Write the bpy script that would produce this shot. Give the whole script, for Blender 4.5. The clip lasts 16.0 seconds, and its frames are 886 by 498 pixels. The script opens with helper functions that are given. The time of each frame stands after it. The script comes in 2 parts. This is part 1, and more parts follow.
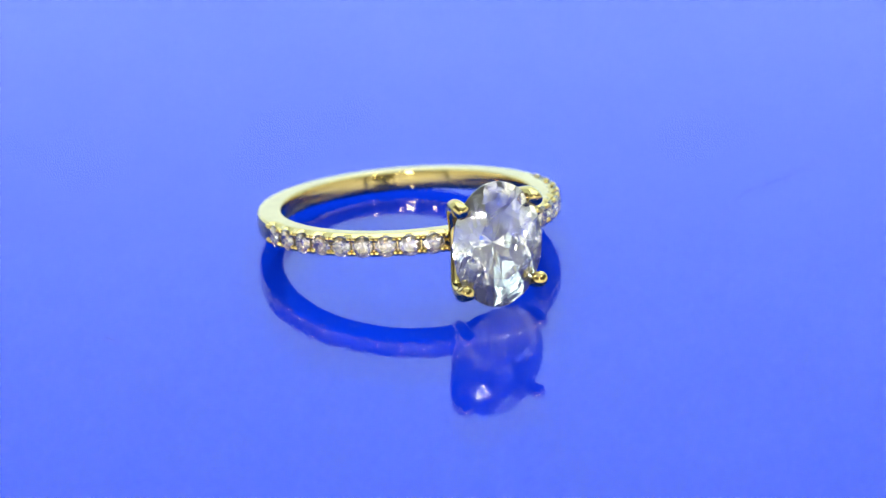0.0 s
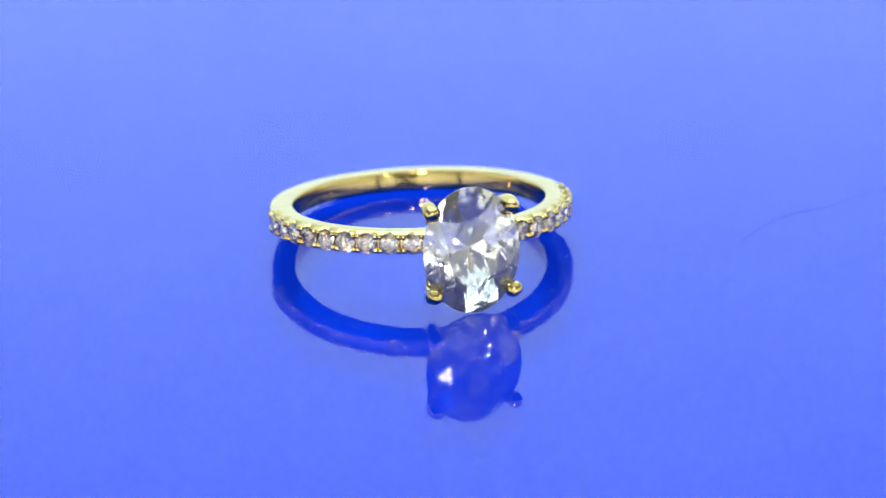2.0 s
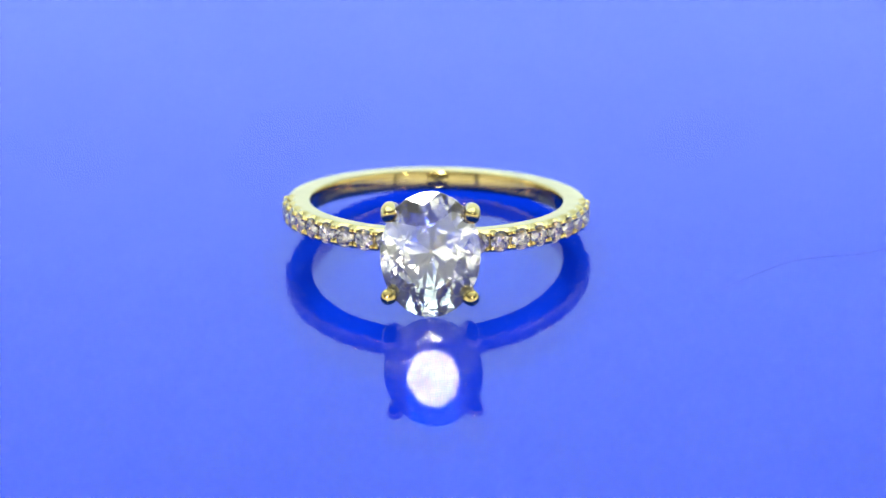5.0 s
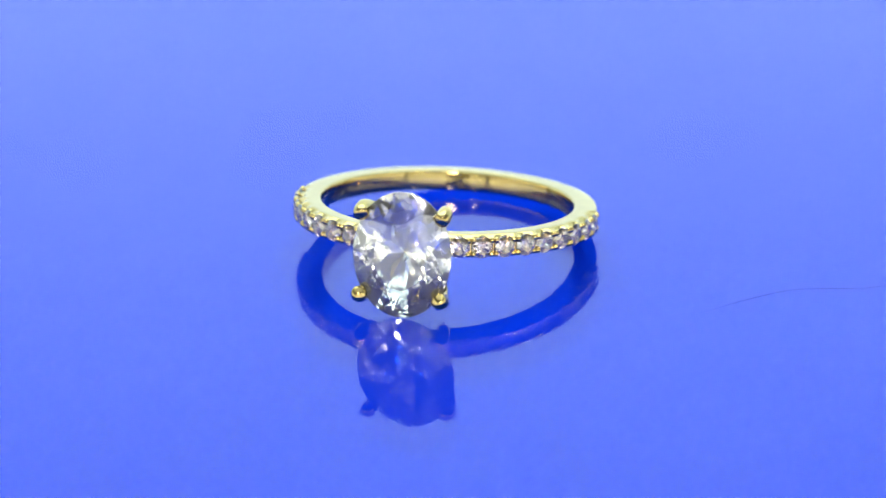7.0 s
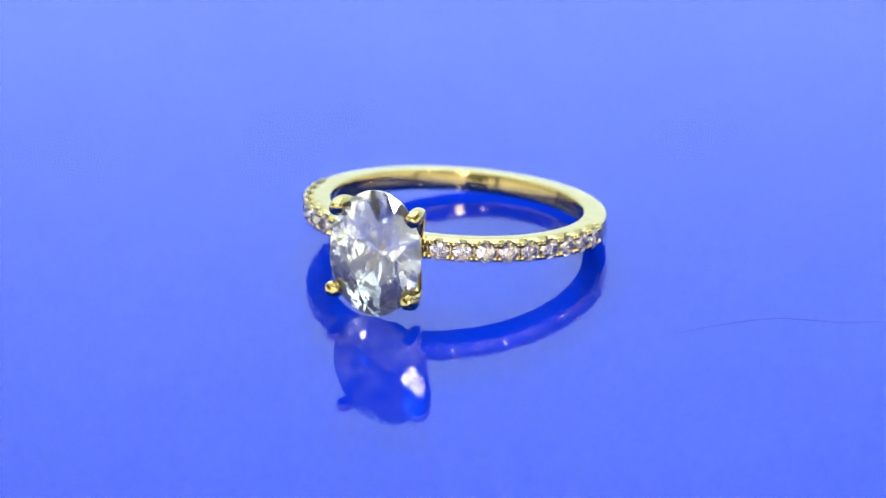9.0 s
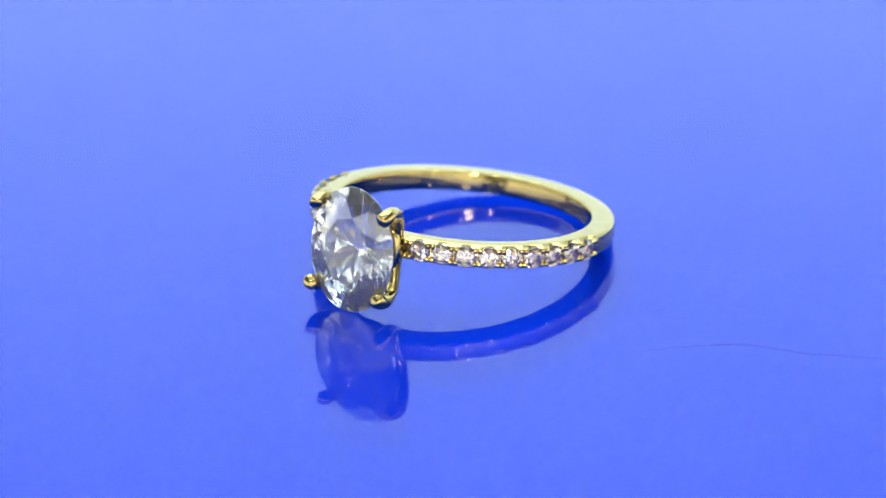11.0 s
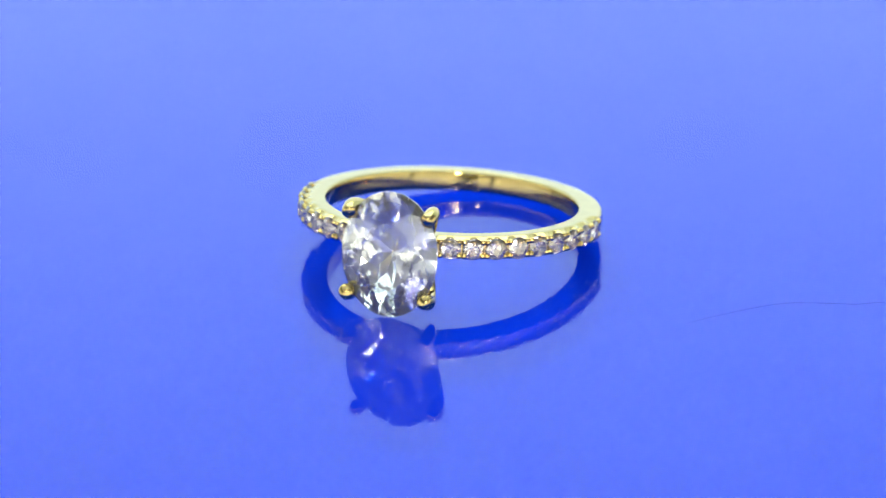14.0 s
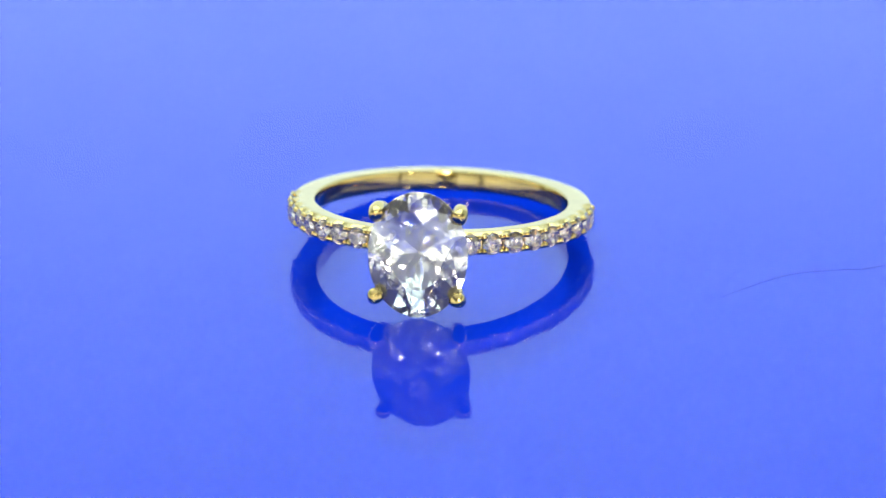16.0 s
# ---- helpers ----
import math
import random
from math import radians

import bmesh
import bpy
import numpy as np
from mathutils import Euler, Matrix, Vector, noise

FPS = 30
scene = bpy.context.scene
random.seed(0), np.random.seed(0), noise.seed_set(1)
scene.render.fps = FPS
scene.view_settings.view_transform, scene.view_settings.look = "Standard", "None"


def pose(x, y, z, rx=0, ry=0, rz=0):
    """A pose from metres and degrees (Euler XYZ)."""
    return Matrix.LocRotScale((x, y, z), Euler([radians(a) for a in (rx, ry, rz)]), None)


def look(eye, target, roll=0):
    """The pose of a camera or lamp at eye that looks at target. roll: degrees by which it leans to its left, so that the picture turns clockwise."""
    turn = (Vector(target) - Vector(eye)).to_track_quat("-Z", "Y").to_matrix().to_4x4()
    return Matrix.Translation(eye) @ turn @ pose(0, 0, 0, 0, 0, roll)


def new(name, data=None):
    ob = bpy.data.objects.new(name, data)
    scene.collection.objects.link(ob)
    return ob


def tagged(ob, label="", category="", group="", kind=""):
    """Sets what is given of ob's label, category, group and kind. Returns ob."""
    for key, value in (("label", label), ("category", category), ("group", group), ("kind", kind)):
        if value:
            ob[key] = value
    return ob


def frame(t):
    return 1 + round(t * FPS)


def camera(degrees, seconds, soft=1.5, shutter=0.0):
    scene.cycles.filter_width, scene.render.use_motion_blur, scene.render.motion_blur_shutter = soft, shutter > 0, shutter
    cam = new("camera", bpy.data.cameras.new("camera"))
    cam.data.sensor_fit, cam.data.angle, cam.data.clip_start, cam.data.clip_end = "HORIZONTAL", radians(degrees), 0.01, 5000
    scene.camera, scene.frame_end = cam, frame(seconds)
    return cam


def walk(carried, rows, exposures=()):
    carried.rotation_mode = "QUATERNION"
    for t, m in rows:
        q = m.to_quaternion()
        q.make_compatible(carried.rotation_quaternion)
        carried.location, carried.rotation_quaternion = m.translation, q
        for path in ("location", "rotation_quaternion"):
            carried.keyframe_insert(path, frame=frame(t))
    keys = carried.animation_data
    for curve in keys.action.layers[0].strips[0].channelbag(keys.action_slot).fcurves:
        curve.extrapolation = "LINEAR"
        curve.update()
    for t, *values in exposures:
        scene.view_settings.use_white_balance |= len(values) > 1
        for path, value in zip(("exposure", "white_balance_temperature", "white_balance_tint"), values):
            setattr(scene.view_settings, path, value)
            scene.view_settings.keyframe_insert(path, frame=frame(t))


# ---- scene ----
MM = 0.001

# ---- camera: it stands still on a tripod in front of the light box ----
cam = camera(14.3185, 16.0, soft=1.2)
ELEV, DIST, FOCAL = radians(22.291), 239.982, 6241.683
ahead = Vector((0, math.cos(ELEV), -math.sin(ELEV)))
above = Vector((0, math.sin(ELEV), math.cos(ELEV)))
lean = radians(-1.393)
side = Vector((1, 0, 0)) * math.cos(lean) + above * math.sin(lean)
above = above * math.cos(lean) - Vector((1, 0, 0)) * math.sin(lean)
eye = -DIST * ahead
aim = eye + DIST * (ahead + side * (13.997 / FOCAL) - above * (18.219 / FOCAL))
stand = look(eye * MM, aim * MM, -1.393)
walk(cam, [(0, stand), (16, stand)], exposures=[(0, 0.0), (16, 0.0)])
cam.data.dof.use_dof = True
cam.data.dof.focus_distance = 0.229
cam.data.dof.aperture_fstop = 36

# ---- world and lamps: an assumed white light box with one ceiling panel, two bright bulbs and added fill lamps ----
scene.cycles.sample_clamp_indirect = 60
world = bpy.data.worlds.new("world")
scene.world = world
world.use_nodes = True
world.node_tree.nodes["Background"].inputs[0].default_value = (0.6, 0.7, 0.8, 1)
world.node_tree.nodes["Background"].inputs[1].default_value = 0.10


def area_lamp(name, size_x, size_y, watts, colour, m):
    data = bpy.data.lights.new(name, "AREA")
    data.shape, data.size, data.size_y = "RECTANGLE", size_x, size_y
    data.energy, data.color = watts, colour
    ob = new(name, data)
    ob.matrix_world = m
    return ob


def bulb_lamp(name, radius, watts, colour, place):
    data = bpy.data.lights.new(name, "POINT")
    data.shadow_soft_size, data.energy, data.color = radius, watts, colour
    ob = new(name, data)
    ob.location = place
    return ob


BOX_X, BOX_BACK, BOX_FRONT, BOX_H = 0.26, 0.30, -0.34, 0.32
OPEN_Y, CEIL_Y, REFLECTOR = 0.10, -0.24, 0.050
PANEL = pose(0, 0.15, BOX_H - 0.022)
area_lamp("ceiling_panel_light", 0.40, 0.27, 1.0, (0.77, 1.045, 1.08), PANEL)
# Fill light added before the back wall to brighten its reflection in the plate.
area_lamp("backdrop_fill", 0.50, 0.33, 0.20, (0.77, 1.045, 1.08), pose(0, BOX_BACK - 0.005, 0.145, -90, 0, 0))
# Fill light added in the unseen room to lift dark reflections in the stone.
area_lamp("room_fill", 1.0, 0.6, 16, (1.0, 0.97, 0.92), pose(0, 0.7, 1.69))
# Unseen bars added low at front and sides to whiten the stone.
FILL_BARS = [pose(0, BOX_FRONT + 0.03, 0.050, 84, 0, 0), pose(-0.255, -0.10, 0.050, 84, 0, -82), pose(0.255, -0.10, 0.050, 84, 0, 82)]
for m, span in zip(FILL_BARS, (0.46, 0.36, 0.36)):
    area_lamp("fill_bar_light", span, 0.10, 0.35 * span, (0.95, 1.01, 0.93), m)
# place, radius and watts of each bulb; the last four are added for sparkle
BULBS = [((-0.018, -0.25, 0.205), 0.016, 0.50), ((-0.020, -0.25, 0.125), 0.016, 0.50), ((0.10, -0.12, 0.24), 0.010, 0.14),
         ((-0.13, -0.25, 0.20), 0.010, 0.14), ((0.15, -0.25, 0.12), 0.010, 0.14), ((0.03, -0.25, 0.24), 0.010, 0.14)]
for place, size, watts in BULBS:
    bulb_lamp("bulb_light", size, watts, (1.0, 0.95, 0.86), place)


# ---- materials ----
def material(name):
    mat = bpy.data.materials.new(name)
    mat.use_nodes = True
    nt = mat.node_tree
    return mat, nt, nt.nodes["Principled BSDF"]


def node(nt, kind, **values):
    n = nt.nodes.new(kind)
    for key, value in values.items():
        n.inputs[key].default_value = value
    return n


def ramp(nt, source, stops):
    r = nt.nodes.new("ShaderNodeValToRGB")
    while len(r.color_ramp.elements) < len(stops):
        r.color_ramp.elements.new(0.5)
    for e, (at, c) in zip(r.color_ramp.elements, stops):
        e.position, e.color = at, (*c, 1)
    nt.links.new(source, r.inputs[0])
    return r.outputs[0]


def level(nt, source, low, high):
    m = nt.nodes.new("ShaderNodeMapRange")
    m.inputs["To Min"].default_value, m.inputs["To Max"].default_value = low, high
    nt.links.new(source, m.inputs["Value"])
    return m.outputs[0]


def noise_at(nt, scale, detail=4.0):
    co = nt.nodes.new("ShaderNodeTexCoord")
    n = node(nt, "ShaderNodeTexNoise", Scale=scale, Detail=detail)
    nt.links.new(co.outputs["Object"], n.inputs["Vector"])
    return n.outputs["Fac"]


def bump(nt, bsdf, height, strength, distance):
    b = node(nt, "ShaderNodeBump", Strength=strength, Distance=distance)
    nt.links.new(height, b.inputs["Height"])
    nt.links.new(b.outputs[0], bsdf.inputs["Normal"])


def gold_material(name, base, deep, low, high):
    mat, nt, b = material(name)
    b.inputs["Metallic"].default_value = 1
    nt.links.new(ramp(nt, noise_at(nt, 900), [(0.35, deep), (0.65, base)]), b.inputs["Base Color"])
    nt.links.new(level(nt, noise_at(nt, 2600), low, high), b.inputs["Roughness"])
    bump(nt, b, noise_at(nt, 5200), 0.12, 0.00002)
    return mat


GOLD = gold_material("yellow_gold", (0.575, 0.43, 0.16), (0.53, 0.39, 0.14), 0.05, 0.10)
GOLD_CUT = gold_material("bright_cut_gold", (0.64, 0.48, 0.19), (0.59, 0.435, 0.16), 0.05, 0.10)


def gem_material(name, tint, lift):
    """Clear stone with a little white diffuse mixed in to lift its dark facets."""
    mat = bpy.data.materials.new(name)
    mat.use_nodes = True
    nt = mat.node_tree
    nt.nodes.remove(nt.nodes["Principled BSDF"])
    g = node(nt, "ShaderNodeBsdfGlass", Color=(*tint, 1), Roughness=0.0, IOR=2.417)
    lift_white = node(nt, "ShaderNodeBsdfDiffuse", Color=(0.98, 0.95, 0.88, 1))
    mix = nt.nodes.new("ShaderNodeMixShader")
    nt.links.new(level(nt, noise_at(nt, 700), lift * 0.4, lift * 1.6), mix.inputs[0])
    nt.links.new(g.outputs[0], mix.inputs[1])
    nt.links.new(lift_white.outputs[0], mix.inputs[2])
    nt.links.new(mix.outputs[0], nt.nodes["Material Output"].inputs[0])
    return mat


GEM = gem_material("colourless_gem", (1.0, 0.985, 0.945), 0.062)
SMALL_GEM = gem_material("small_colourless_gem", (1.0, 0.965, 0.94), 0.02)


def clear_material():
    mat = bpy.data.materials.new("clear_acrylic")
    mat.use_nodes = True
    nt = mat.node_tree
    nt.nodes.remove(nt.nodes["Principled BSDF"])
    clear = node(nt, "ShaderNodeBsdfTransparent", Color=(1, 1, 1, 1))
    gloss = node(nt, "ShaderNodeBsdfGlossy", Color=(1, 1, 1, 1), Roughness=0.0)
    facing = node(nt, "ShaderNodeLayerWeight", Blend=0.5)
    steep = nt.nodes.new("ShaderNodeMath")
    steep.operation = "POWER"
    steep.inputs[1].default_value = 5.0
    nt.links.new(facing.outputs["Facing"], steep.inputs[0])
    fres = nt.nodes.new("ShaderNodeMath")
    fres.operation = "MULTIPLY_ADD"
    fres.inputs[1].default_value, fres.inputs[2].default_value = 0.974, 0.026
    nt.links.new(steep.outputs[0], fres.inputs[0])
    mix = nt.nodes.new("ShaderNodeMixShader")
    nt.links.new(fres.outputs[0], mix.inputs[0])
    nt.links.new(clear.outputs[0], mix.inputs[1])
    nt.links.new(gloss.outputs[0], mix.inputs[2])
    nt.links.new(mix.outputs[0], nt.nodes["Material Output"].inputs[0])
    return mat


CLEAR = clear_material()

BLUE, nt, b = material("blue_acrylic")
nt.links.new(ramp(nt, noise_at(nt, 60), [(0.3, (0.0015, 0.024, 0.50)), (0.7, (0.0022, 0.029, 0.54))]), b.inputs["Base Color"])
b.inputs["Roughness"].default_value = 0.6
b.inputs["Specular IOR Level"].default_value = 0.0
sheen = node(nt, "ShaderNodeBsdfGlossy", Color=(0.0, 0.06, 1.0, 1), Roughness=0.015)
angle = node(nt, "ShaderNodeFresnel", IOR=1.40)
layer = nt.nodes.new("ShaderNodeMixShader")
nt.links.new(angle.outputs[0], layer.inputs[0])
nt.links.new(b.outputs[0], layer.inputs[1])
nt.links.new(sheen.outputs[0], layer.inputs[2])
nt.links.new(layer.outputs[0], nt.nodes["Material Output"].inputs[0])

FABRIC, nt, b = material("white_light_box_fabric")
nt.links.new(ramp(nt, noise_at(nt, 9), [(0.3, (0.79, 0.83, 0.86)), (0.7, (0.83, 0.87, 0.90))]), b.inputs["Base Color"])
b.inputs["Roughness"].default_value = 0.9
bump(nt, b, noise_at(nt, 900), 0.3, 0.0004)

DARK, nt, b = material("grey_room_paint")
nt.links.new(ramp(nt, noise_at(nt, 4), [(0.3, (0.40, 0.40, 0.40)), (0.7, (0.45, 0.45, 0.45))]), b.inputs["Base Color"])
b.inputs["Roughness"].default_value = 0.8

PLASTIC, nt, b = material("grey_plastic")
nt.links.new(level(nt, noise_at(nt, 300), 0.35, 0.5), b.inputs["Roughness"])
b.inputs["Base Color"].default_value = (0.5, 0.5, 0.52, 1)

FIBRE, nt, b = material("dark_fibre")
nt.links.new(ramp(nt, noise_at(nt, 700), [(0.3, (0.10, 0.08, 0.30)), (0.7, (0.2, 0.14, 0.42))]), b.inputs["Base Color"])
b.inputs["Roughness"].default_value = 0.6


# ---- mesh helpers ----
def finish(name, bm, mat, smooth=False):
    bmesh.ops.recalc_face_normals(bm, faces=bm.faces)
    me = bpy.data.meshes.new(name)
    bm.to_mesh(me)
    bm.free()
    me.materials.append(mat)
    if smooth:
        me.polygons.foreach_set("use_smooth", [True] * len(me.polygons))
    return me


def part(name, bm, mat, parent, label="", smooth=False):
    ob = new(name, finish(name, bm, mat, smooth) if isinstance(bm, bmesh.types.BMesh) else bm)
    ob.parent = parent
    return tagged(ob, label)


def block(bm, x0, x1, y0, y1, z0, z1):
    m = Matrix.LocRotScale(((x0 + x1) / 2, (y0 + y1) / 2, (z0 + z1) / 2), None, (x1 - x0, y1 - y0, z1 - z0))
    bmesh.ops.create_cube(bm, size=1, matrix=m)
    return bm


def disc(radius, z0, z1, bevel, seg=128):
    """A round slab with bevelled rims, turned about z."""
    bm = bmesh.new()
    prof = [(radius - bevel, z0), (radius, z0 + bevel), (radius, z1 - bevel), (radius - bevel, z1)]
    rings = [[bm.verts.new((r * math.cos(2 * math.pi * i / seg), r * math.sin(2 * math.pi * i / seg), z)) for i in range(seg)] for r, z in prof]
    for a, c in zip(rings, rings[1:]):
        for i in range(seg):
            bm.faces.new((a[i], a[(i + 1) % seg], c[(i + 1) % seg], c[i]))
    bm.faces.new(rings[0])
    bm.faces.new(rings[-1])
    return bm


def smooth_path(pts, steps):
    """Catmull-Rom through the points."""
    pts = [Vector(p) for p in pts]
    ext = [2 * pts[0] - pts[1], *pts, 2 * pts[-1] - pts[-2]]
    out = []
    for i in range(1, len(ext) - 2):
        p0, p1, p2, p3 = ext[i - 1:i + 3]
        for k in range(steps):
            u = k / steps
            out.append(0.5 * (2 * p1 + (p2 - p0) * u + (2 * p0 - 5 * p1 + 4 * p2 - p3) * u * u + (3 * p1 - p0 - 3 * p2 + p3) * u ** 3))
    return out + [pts[-1]]


def tube(bm, pts, radius, seg=12):
    """A tube along pts; radius is a function of 0..1 along it. Its ends are closed."""
    n = len(pts)
    rings, up = [], Vector((0.13, 0.21, 0.97))
    for i, p in enumerate(pts):
        d = (pts[min(i + 1, n - 1)] - pts[max(i - 1, 0)]).normalized()
        u = d.cross(up).normalized()
        w = d.cross(u)
        up = -w if w.dot(up) < 0 else w
        r = radius(i / (n - 1))
        rings.append([bm.verts.new(p + r * (math.cos(2 * math.pi * k / seg) * u + math.sin(2 * math.pi * k / seg) * w)) for k in range(seg)])
    for a, c in zip(rings, rings[1:]):
        for k in range(seg):
            bm.faces.new((a[k], a[(k + 1) % seg], c[(k + 1) % seg], c[k]))
    bm.faces.new(rings[0])
    bm.faces.new(rings[-1])
    return bm


def brilliant(ax, ay, crown, pavilion, girdle, table, halves, wobble=0.0, fine=1, fold=8):
    """A brilliant cut stone with flat facets: its table faces +z, its girdle lies at z = 0, with half axes ax and ay."""
    bm = bmesh.new()
    step = math.pi / fold
    g = girdle / 2

    def point(r, k, z):
        return Vector((ax * r * math.cos(k * step), ay * r * math.sin(k * step), z))

    def uneven(z):
        return z * (1 + wobble * random.uniform(-1, 1))

    star_r = 0.5 * (1 + table) / math.cos(step) * 0.985
    star_z = g + crown * (1 - (star_r * math.cos(step) - table) / (1 - table))
    low_r = 1 - halves
    low_z = -g - pavilion * (1 - low_r * math.cos(step))
    t = [bm.verts.new(point(table, 2 * k, g + crown)) for k in range(fold)]
    s = [bm.verts.new(point(star_r, 2 * k + 1, uneven(star_z))) for k in range(fold)]
    a = [bm.verts.new(point(low_r, 2 * k + 1, uneven(low_z))) for k in range(fold)]
    tip = bm.verts.new((0.03 * wobble * ax, 0, -g - pavilion))

    def rim(apex, z):
        """Girdle points: between the corners they follow the flat facet that runs down to them."""
        out = []
        for k in range(2 * fold):
            p, e = point(1, k, z), point(1, k + 1, z)
            q = apex[k // 2].co
            n = (e - p).cross(q - p)
            for i in range(fine):
                w = point(1, k + i / fine, 0)
                w.z = p.z - (n.x * (w.x - p.x) + n.y * (w.y - p.y)) / n.z
                out.append(bm.verts.new(w))
        return out

    rows = []
    if fine > 2:
        # a large stone has its pavilion cut in three rows of facets
        def deep(r, k):
            bulge = 1.24 - 0.08 * math.sin(k * step) ** 2
            return uneven(-g - pavilion * (1 - r ** bulge))

        def meet(r, k):
            """A point where facets meet, a little off its even place."""
            r, k = r * random.uniform(0.92, 1.08), k + random.uniform(-0.3, 0.3)
            return bm.verts.new(point(r, k, deep(r, k)))

        rows = [[meet(r, 2 * k + odd) for k in range(fold)] for r, odd in ((0.30, 1), (0.50, 0), (0.75, 1))]
        for v in a:
            bm.verts.remove(v)
        a = rows[2]
    up, dn = rim(s, g), rim(a, -g)
    m = 2 * fold * fine
    bm.faces.new(t)
    for k in range(fold):
        n, p = (k + 1) % fold, (k - 1) % fold
        bm.faces.new((t[k], t[n], s[k]))
        bm.faces.new((t[k], s[k], up[2 * k * fine]))
        bm.faces.new((t[k], up[2 * k * fine], s[p]))
        if rows:
            i, mid, c = rows
            for f in ((tip, i[p], mid[k]), (tip, mid[k], i[k]), (i[k], mid[k], c[k]), (i[k], c[k], mid[n]), (mid[k], dn[2 * k * fine], c[k]), (c[k], dn[2 * n * fine], mid[n])):
                bm.faces.new(f)
        else:
            bm.faces.new((tip, a[p], dn[2 * k * fine]))
            bm.faces.new((tip, dn[2 * k * fine], a[k]))
        for h in (0, 1):
            run = [(i % m) for i in range((2 * k + h) * fine, (2 * k + h + 1) * fine + 1)]
            bm.faces.new([s[k]] + [up[i] for i in run])
            bm.faces.new([a[k]] + [dn[i] for i in run])
    for k in range(m):
        bm.faces.new((up[k], up[(k + 1) % m], dn[(k + 1) % m], dn[k]))
    return bm


# ---- the light box around the set, and the room before its open front; both assumed, out of view ----
TABLE_Z = -0.024


def structure(name, label, bm, mat):
    return tagged(new(name, finish(name, bm, mat)), label, kind="structure")


TH = 0.006
structure("floor", "white fabric floor of the photo light box", block(bmesh.new(), -BOX_X - TH, BOX_X + TH, BOX_FRONT, BOX_BACK + TH, TABLE_Z - TH, TABLE_Z), FABRIC)
structure("wall_north", "white fabric back wall of the photo light box", block(bmesh.new(), -BOX_X - TH, BOX_X + TH, BOX_BACK, BOX_BACK + TH, TABLE_Z, BOX_H), FABRIC)
for way, name in ((-1, "wall_west"), (1, "wall_east")):
    x0, x1 = sorted((way * BOX_X, way * (BOX_X + TH)))
    side_wall = block(bmesh.new(), x0, x1, OPEN_Y, BOX_BACK, TABLE_Z, BOX_H)
    structure(name, "white fabric side wall of the photo light box", side_wall, FABRIC)
structure("ceiling", "white fabric top of the photo light box", block(bmesh.new(), -BOX_X - TH, BOX_X + TH, CEIL_Y, BOX_BACK + TH, BOX_H, BOX_H + TH), FABRIC)
# Unseen low white flap added as a reflector to whiten the stone.
structure("front_reflector", "low white fabric reflector added out of view at the light box front", block(bmesh.new(), -BOX_X - TH, BOX_X + TH, BOX_FRONT - TH, BOX_FRONT, TABLE_Z - TH, REFLECTOR), FABRIC)
# Unseen bar added so that the front bulb stems have a support.
structure("trim", "thin grey bar added out of view across the light box front to hang bulbs", block(bmesh.new(), -BOX_X - TH, BOX_X + TH, CEIL_Y - 0.012, CEIL_Y, BOX_H, BOX_H + TH), PLASTIC)
TOP = TABLE_Z - TH
structure("table", "plain grey tabletop under the light box", block(bmesh.new(), -0.8, 0.8, -0.8, 0.6, TOP - 0.03, TOP), DARK)
for name, x0, x1, y0, y1, z0, z1 in (("wall_1", -1.5, 1.5, 1.2, 1.3, -0.8, 1.7), ("wall_2", -1.5, 1.5, -1.8, -1.7, -0.8, 1.7),
                                     ("wall_3", -1.6, -1.5, -1.8, 1.3, -0.8, 1.7), ("wall_4", 1.5, 1.6, -1.8, 1.3, -0.8, 1.7)):
    structure(name, "plain grey wall of the room", block(bmesh.new(), x0, x1, y0, y1, z0, z1), DARK)
structure("room_floor", "plain grey floor of the room", block(bmesh.new(), -1.6, 1.6, -1.8, 1.3, -0.85, -0.8), DARK)
structure("room_ceiling", "plain grey ceiling of the room", block(bmesh.new(), -1.6, 1.6, -1.8, 1.3, 1.7, 1.75), DARK)


def led_panel(m):
    thing = tagged(new("panel_light"), "flat white panel lamp under the light box top", "lamp")
    thing.matrix_world = m
    for x0, x1, y0, y1 in ((-0.212, 0.212, -0.147, -0.137), (-0.212, 0.212, 0.137, 0.147), (-0.212, -0.202, -0.137, 0.137), (0.202, 0.212, -0.137, 0.137)):
        part("frame_rail", block(bmesh.new(), x0, x1, y0, y1, -0.004, 0.022), PLASTIC, thing)


led_panel(PANEL)


# Housing for one of the added bars that brighten the stone.
def fill_bar(m, half):
    thing = tagged(new("fill_bar"), "long low white fill bar added out of view along the light box edge", "lamp", "light bars")
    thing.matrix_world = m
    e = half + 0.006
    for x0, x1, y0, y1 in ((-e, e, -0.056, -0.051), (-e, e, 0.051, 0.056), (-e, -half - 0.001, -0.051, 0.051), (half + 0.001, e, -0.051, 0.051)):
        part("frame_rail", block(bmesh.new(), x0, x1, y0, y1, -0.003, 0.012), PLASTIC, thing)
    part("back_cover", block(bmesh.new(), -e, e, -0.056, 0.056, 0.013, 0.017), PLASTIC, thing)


for m, half in zip(FILL_BARS, (0.23, 0.18, 0.18)):
    fill_bar(m, half)


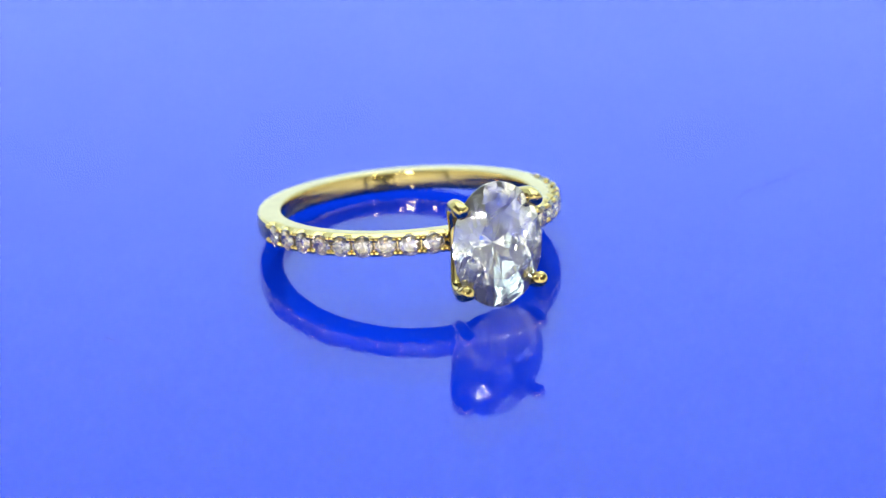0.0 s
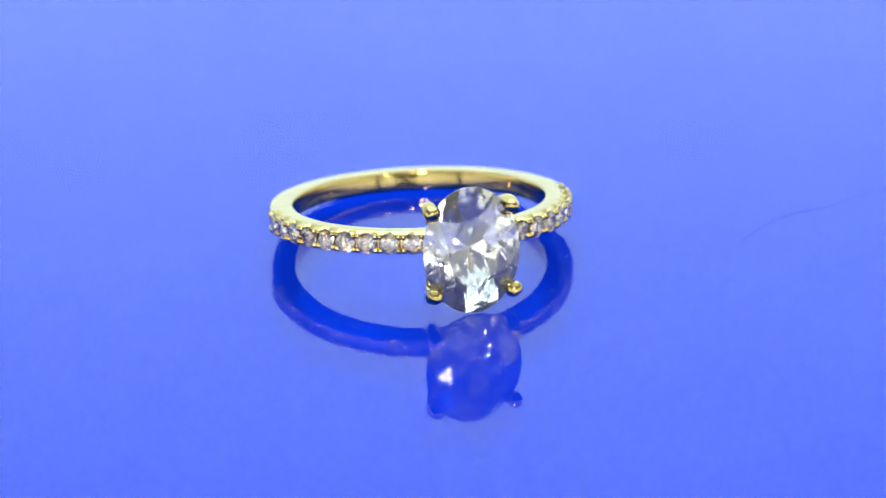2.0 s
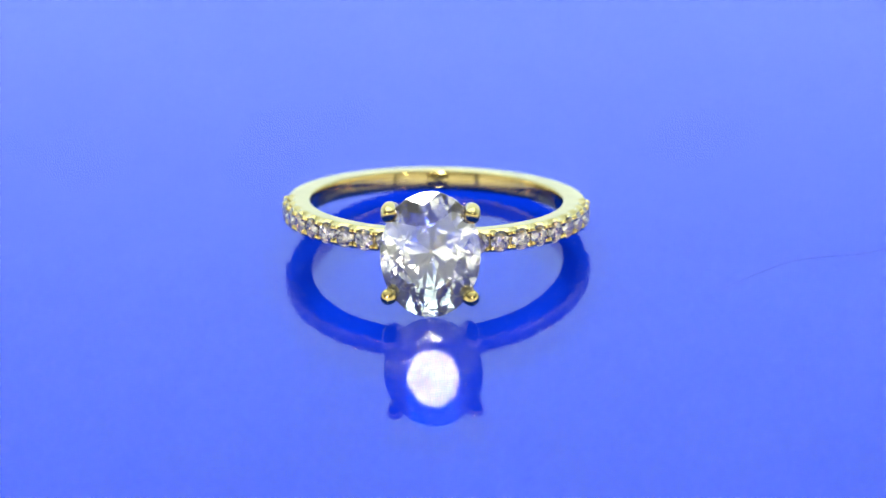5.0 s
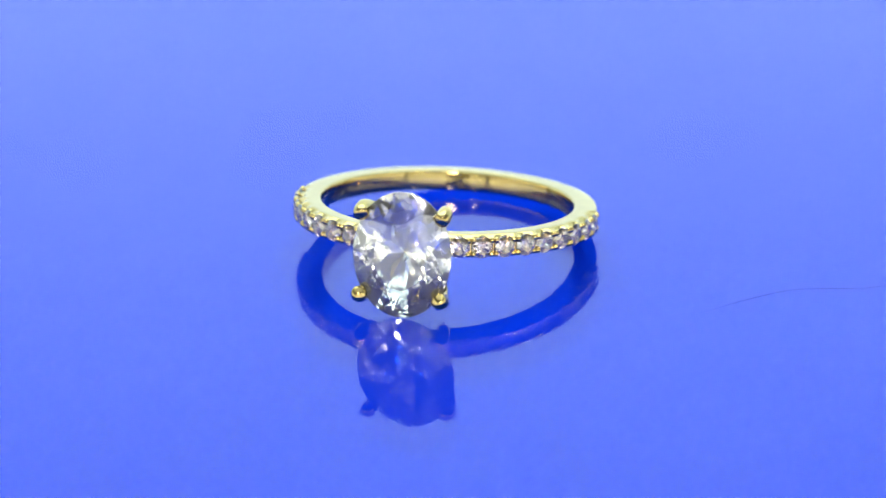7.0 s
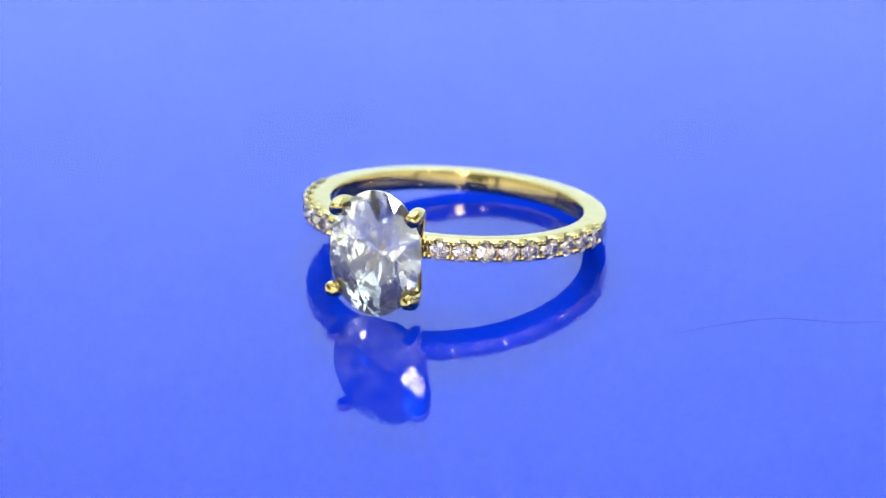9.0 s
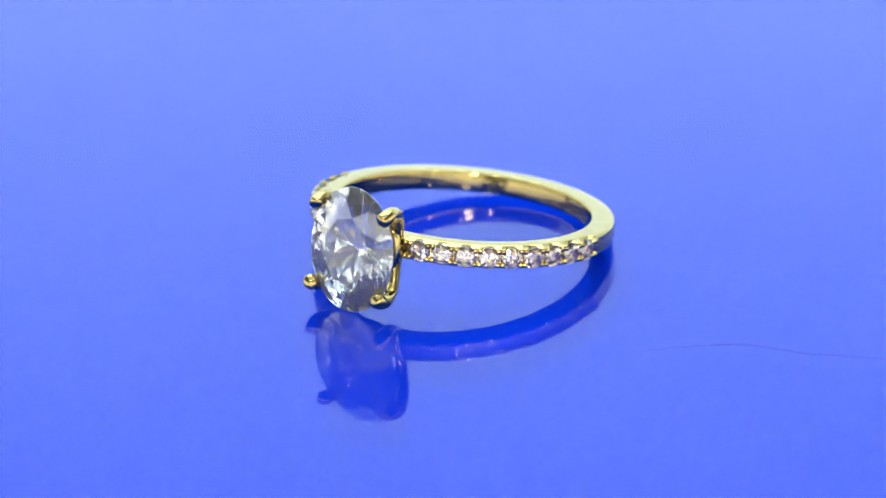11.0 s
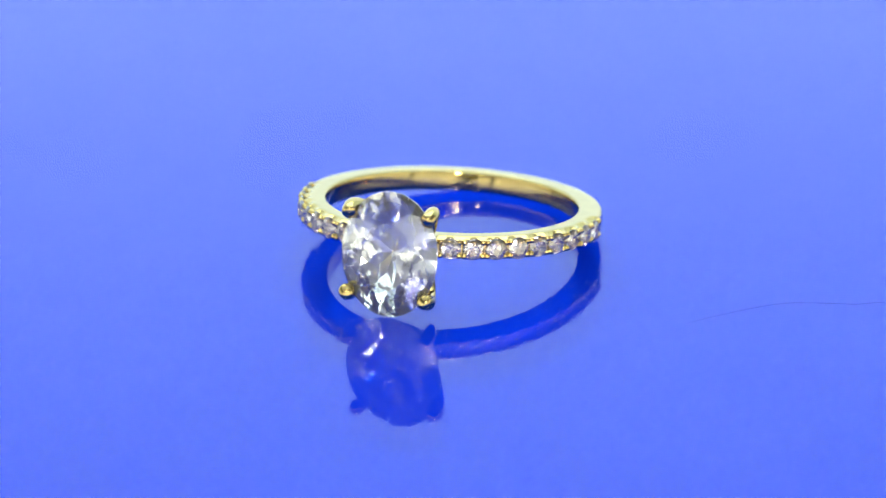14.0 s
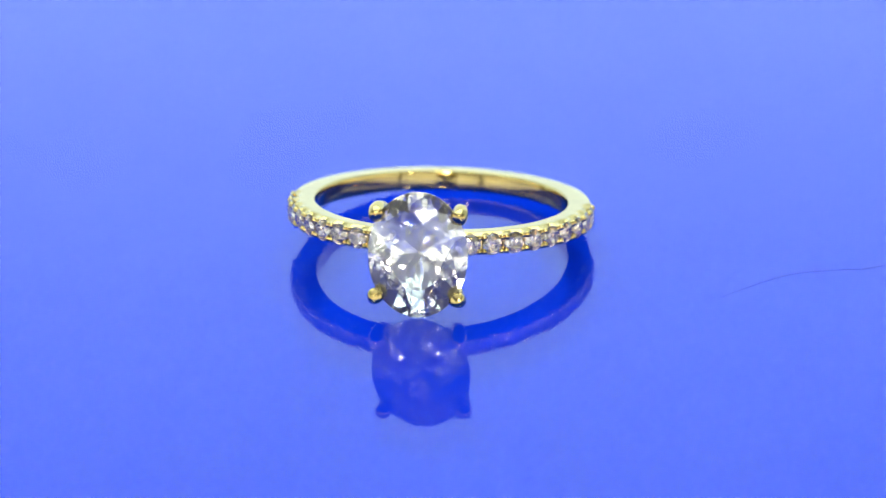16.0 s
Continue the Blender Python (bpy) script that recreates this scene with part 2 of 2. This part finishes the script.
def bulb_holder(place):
    """A short stem, added out of view, from the ceiling down to a bulb."""
    thing = tagged(new("added_bulb_holder"), "small bulb holder added out of view, hanging in the light box", "lamp", "bulbs")
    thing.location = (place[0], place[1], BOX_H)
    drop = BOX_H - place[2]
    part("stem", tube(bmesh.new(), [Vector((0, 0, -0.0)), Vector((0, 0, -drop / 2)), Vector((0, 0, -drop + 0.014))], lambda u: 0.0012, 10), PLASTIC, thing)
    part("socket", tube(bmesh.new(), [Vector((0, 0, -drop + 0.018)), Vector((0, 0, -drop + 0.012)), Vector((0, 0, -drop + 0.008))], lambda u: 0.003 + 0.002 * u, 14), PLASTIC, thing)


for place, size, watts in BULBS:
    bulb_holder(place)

# ---- the turntable with its blue acrylic plate ----
PIVOT = Vector((-0.935, -3.783, 0)) * MM
turntable = tagged(new("turntable"), "round turntable with a glossy deep blue acrylic plate", "turntable")
part("clear_top", disc(0.140, -0.0011, 0.0, 0.00005, 160), CLEAR, turntable, "clear polished top layer")
part("blue_plate", disc(0.1402, -0.0040, -0.00093, 0.0001, 160), BLUE, turntable, "deep blue glossy plate")
part("base", disc(0.075, -0.024, -0.0040, 0.001, 96), PLASTIC, turntable, "grey plastic base")

# ---- the ring, built lying flat: its axis is z, its head points to -y ----
R_OUT, R_IN, HALF = 10.2, 8.5, 0.715
FIRST, PITCH, COUNT = 17.3, 8.70, 9
LAST = FIRST + PITCH * (COUNT - 1)
GEM_Y = -12.934

ring = tagged(new("ring"), "yellow gold oval diamond ring lying on a blue acrylic plate", "ring")


def ease(a, b, v):
    u = min(max((v - a) / (b - a), 0), 1)
    return u * u * (3 - 2 * u)


def band_profile(phi):
    """The cross-section at phi degrees from the head: (radius, height) pairs, from the bottom inside round the outside."""
    phi = abs(phi)
    set_part = ease(LAST + 6.5, LAST + 4.0, phi) * ease(FIRST - 6.0, FIRST - 4.5, phi)
    wave = 0.5 + 0.5 * math.cos(2 * math.pi * (phi - FIRST) / PITCH)
    notch = set_part * wave ** 0.7
    cut_r = 0.16 + 0.36 * set_part + 0.10 * notch
    cut_z = 0.16 + 0.04 * set_part + 0.20 * notch
    floor_r = R_OUT - set_part * (0.03 + 0.53 * wave)
    out = []
    for k in range(11):
        z = -1 + 0.2 * k
        out.append((R_IN - 0.0 + 0.045 * abs(z) ** 3.0, 0.80 * HALF * z))
    half = [(R_IN + 0.07, 0.90), (R_IN + 0.11, 0.965), (R_IN + 0.17, 0.995), (R_IN + 0.24, 1.0), (R_IN + 0.42, 1.0)]
    top = [(r, HALF * z) for r, z in half]
    e = R_OUT - cut_r
    top += [((R_IN + 0.42 + e) / 2, HALF), (e - 0.06, HALF), (e - 0.01, HALF - 0.012), (e + 0.03, HALF - 0.045)]
    edge = R_OUT - 0.03 - 0.22 * notch
    top += [(e * 0.35 + edge * 0.65 + 0.0, HALF - 0.62 * cut_z), (edge, HALF - cut_z), (edge - 0.01 * set_part, HALF - cut_z - 0.05)]
    top += [(min(floor_r, edge), 0.34 * HALF), (floor_r, 0.15 * HALF)]
    out += top
    out += [(r, -z) for r, z in reversed(top)]
    return out


def band_mesh():
    bm = bmesh.new()
    n = 620
    rings = []
    for i in range(n):
        phi = 360 * i / n - 180
        a = radians(phi - 90)
        rings.append([bm.verts.new((r * math.cos(a) * MM, r * math.sin(a) * MM, z * MM)) for r, z in band_profile(phi)])
    m = len(rings[0])
    for i in range(n):
        a, c = rings[i], rings[(i + 1) % n]
        for k in range(m):
            f = bm.faces.new((a[k], a[(k + 1) % m], c[(k + 1) % m], c[k]))
            if 18 <= k <= m - 9 and FIRST - 8 < abs(360 * i / n - 180) < LAST + 4:
                f.material_index = 1
    return bm


band = part("band", band_mesh(), GOLD, ring, "polished yellow gold band", smooth=True)
band.data.materials.append(GOLD_CUT)


def around(phi, r, z, spin=0):
    """A pose on the band whose z axis points outwards."""
    a = radians(phi - 90)
    out = Vector((math.cos(a), math.sin(a), 0))
    turn = out.to_track_quat("Z", "Y").to_matrix().to_4x4()
    return Matrix.Translation(Vector((r * out.x, r * out.y, z)) * MM) @ turn @ pose(0, 0, 0, 0, 0, spin)


# the oval centre stone
stone = part("centre_diamond", brilliant(3.239 * MM, 4.16 * MM, 0.60 * MM, 2.72 * MM, 0.14 * MM, 0.55, 0.76, 0.02, 4, 9), GEM, ring, "large oval brilliant cut colourless diamond")
stone.matrix_basis = Matrix.Translation((0, GEM_Y * MM, 0)) @ pose(0, 0, 0, 90, 0, 0)


# four claws and the rail under the stone
def claw(sx, sz):
    pts = [(1.5 * sx, -10.0, 0.4 * sz), (1.85 * sx, -10.6, 1.3 * sz), (2.2 * sx, -11.15, 2.2 * sz), (2.45 * sx, -11.75, 2.72 * sz),
           (2.66 * sx, -12.6, 2.90 * sz), (2.68 * sx, -13.3, 2.76 * sz), (2.5 * sx, -13.80, 2.5 * sz)]
    path = [p * MM for p in smooth_path(pts, 7)]

    def radius(u):
        r = 0.42 + 0.11 * ease(0.45, 0.80, u)
        if u > 0.90:
            v = (u - 0.90) / 0.10
            r *= math.sqrt(max(1 - (0.985 * v) ** 2, 0.0))
        return r * MM

    return tube(bmesh.new(), path, radius, 16)


for sx in (-1, 1):
    for sz in (-1, 1):
        part("prong", claw(sx, sz), GOLD, ring, "rounded gold claw", smooth=True)


def rail(y, a, c, r):
    bm = bmesh.new()
    n, seg = 72, 12
    rings = []
    for i in range(n):
        t = 2 * math.pi * i / n
        d = Vector((math.cos(t) / a, 0, math.sin(t) / c)).normalized()
        p = Vector((a * math.cos(t), y, c * math.sin(t)))
        rings.append([bm.verts.new((p + r * (math.cos(2 * math.pi * k / seg) * d + Vector((0, math.sin(2 * math.pi * k / seg), 0)))) * MM) for k in range(seg)])
    for i in range(n):
        x, w = rings[i], rings[(i + 1) % n]
        for k in range(seg):
            bm.faces.new((x[k], x[(k + 1) % seg], w[(k + 1) % seg], w[k]))
    return bm


part("gallery_rail", rail(-10.85, 2.05, 2.2, 0.32), GOLD, ring, "oval gold rail under the stone", smooth=True)

# the side stones and the beads that hold them
small = finish("side_diamond", brilliant(0.735 * MM, 0.735 * MM, 0.20 * MM, 0.58 * MM, 0.03 * MM, 0.56, 0.76, 0.01, 2), SMALL_GEM)
ball = bmesh.new()
bmesh.ops.create_icosphere(ball, subdivisions=2, radius=0.185 * MM)
bead_mesh = finish("bead", ball, GOLD_CUT, True)
for way in (-1, 1):
    for k in range(COUNT):
        gem = part("side_diamond", small, SMALL_GEM, ring)
        gem.matrix_basis = around(way * (FIRST + PITCH * k), R_OUT + 0.0, 0, random.uniform(0, 45)) @ pose(0, 0, 0, random.uniform(-4, 4), random.uniform(-4, 4), 0)
    for k in range(COUNT + 1):
        mid = FIRST + PITCH * (k - 0.5)
        for off in (-0.92, 0.92):
            for z in (-0.46, 0.46):
                bead = part("bead", bead_mesh, GOLD_CUT, ring)
                bead.matrix_basis = around(way * (mid + off), R_OUT + 0.03, z) @ Matrix.Diagonal((1, 1.2, 1, 1))

# ---- dust on the plate ----
def strand(name, label, category, pts, radius):
    ob = tagged(new(name, finish(name, tube(bmesh.new(), [p * MM for p in smooth_path(pts, 8)], lambda u: radius * MM * (1 - 0.5 * abs(2 * u - 1) ** 3), 7), FIBRE, True)), label, category)
    return ob


H = 0.018
hair = strand("hair_strand", "thin curved dark hair lying on the blue plate", "hair", [(18.81, -9.28, H), (21.81, -6.29, H), (24.22, -4.48, H), (27.02, -3.77, H), (28.54, -3.52, H), (29.2, -3.16, H), (31.0, -2.4, H), (36.0, -0.6, H)], 0.017)
lint = strand("lint_fibre", "tiny bent lint fibre on the blue plate", "lint", [(-24.55, -5.13, H), (-24.30, -4.99, 0.12), (-24.08, -5.31, 0.08), (-23.97, -5.79, H)], 0.024)
streak = strand("lint_fibre", "tiny pale lint fibre on the blue plate", "lint", [(16.7, -3.05, H), (17.08, -2.44, 0.06), (17.33, -1.89, H)], 0.014)
speck_bm = bmesh.new()
bmesh.ops.create_icosphere(speck_bm, subdivisions=2, radius=0.06 * MM)
for v in speck_bm.verts:
    v.co = Vector((v.co.x * 1.2, v.co.y, v.co.z * 0.6)) * (1 + 0.25 * noise.noise(v.co * 9000))
speck = tagged(new("dust_speck", finish("dust_speck", speck_bm, FIBRE, True)), "tiny dark dust speck on the blue plate", "dust")

# ---- the turning: all that lies on the plate goes round with it ----
ANGLES = [(0.0, 27.25), (1.5, 18.02), (3.5, 6.53), (7.0, -13.6), (9.0, -24.81), (9.2, -25.95), (11.4, -34.1), (11.8, -31.81), (14.5, -15.8), (16.0, -7.19)]


def turn_at(t):
    """Degrees of the plate: even turning, and a soft stop and return at about eleven seconds."""
    for (a, p), (c, q) in zip(ANGLES, ANGLES[1:]):
        if t <= c:
            if a == 9.2:
                break
            return p + (q - p) * (t - a) / (c - a)
    low, mid, fast = -36.27, 11.017, 5.68
    d = abs(t - mid)
    return low + fast * (d if d > 0.3 else (d * d / 0.6 + 0.15))


TIMES = sorted({round(0.25 * k, 2) for k in range(65)} | {10.8, 10.9, 11.1})
FLAT = Matrix.Translation((0, 0, 2.2334 * MM)) @ pose(0, 0, 0, -8.582, 0, 0) @ pose(0, 0, 0, 0, 1.451, 0)


def motions():
    for thing, rest in ((ring, FLAT), (turntable, Matrix.Translation(PIVOT)), (hair, Matrix()), (lint, Matrix()), (streak, Matrix()), (speck, Matrix.Translation(Vector((18.4, -11.303, 0.06)) * MM))):
        walk(thing, [(t, Matrix.Translation(PIVOT) @ pose(0, 0, 0, 0, 0, turn_at(t)) @ Matrix.Translation(-PIVOT) @ rest) for t in TIMES])


motions()
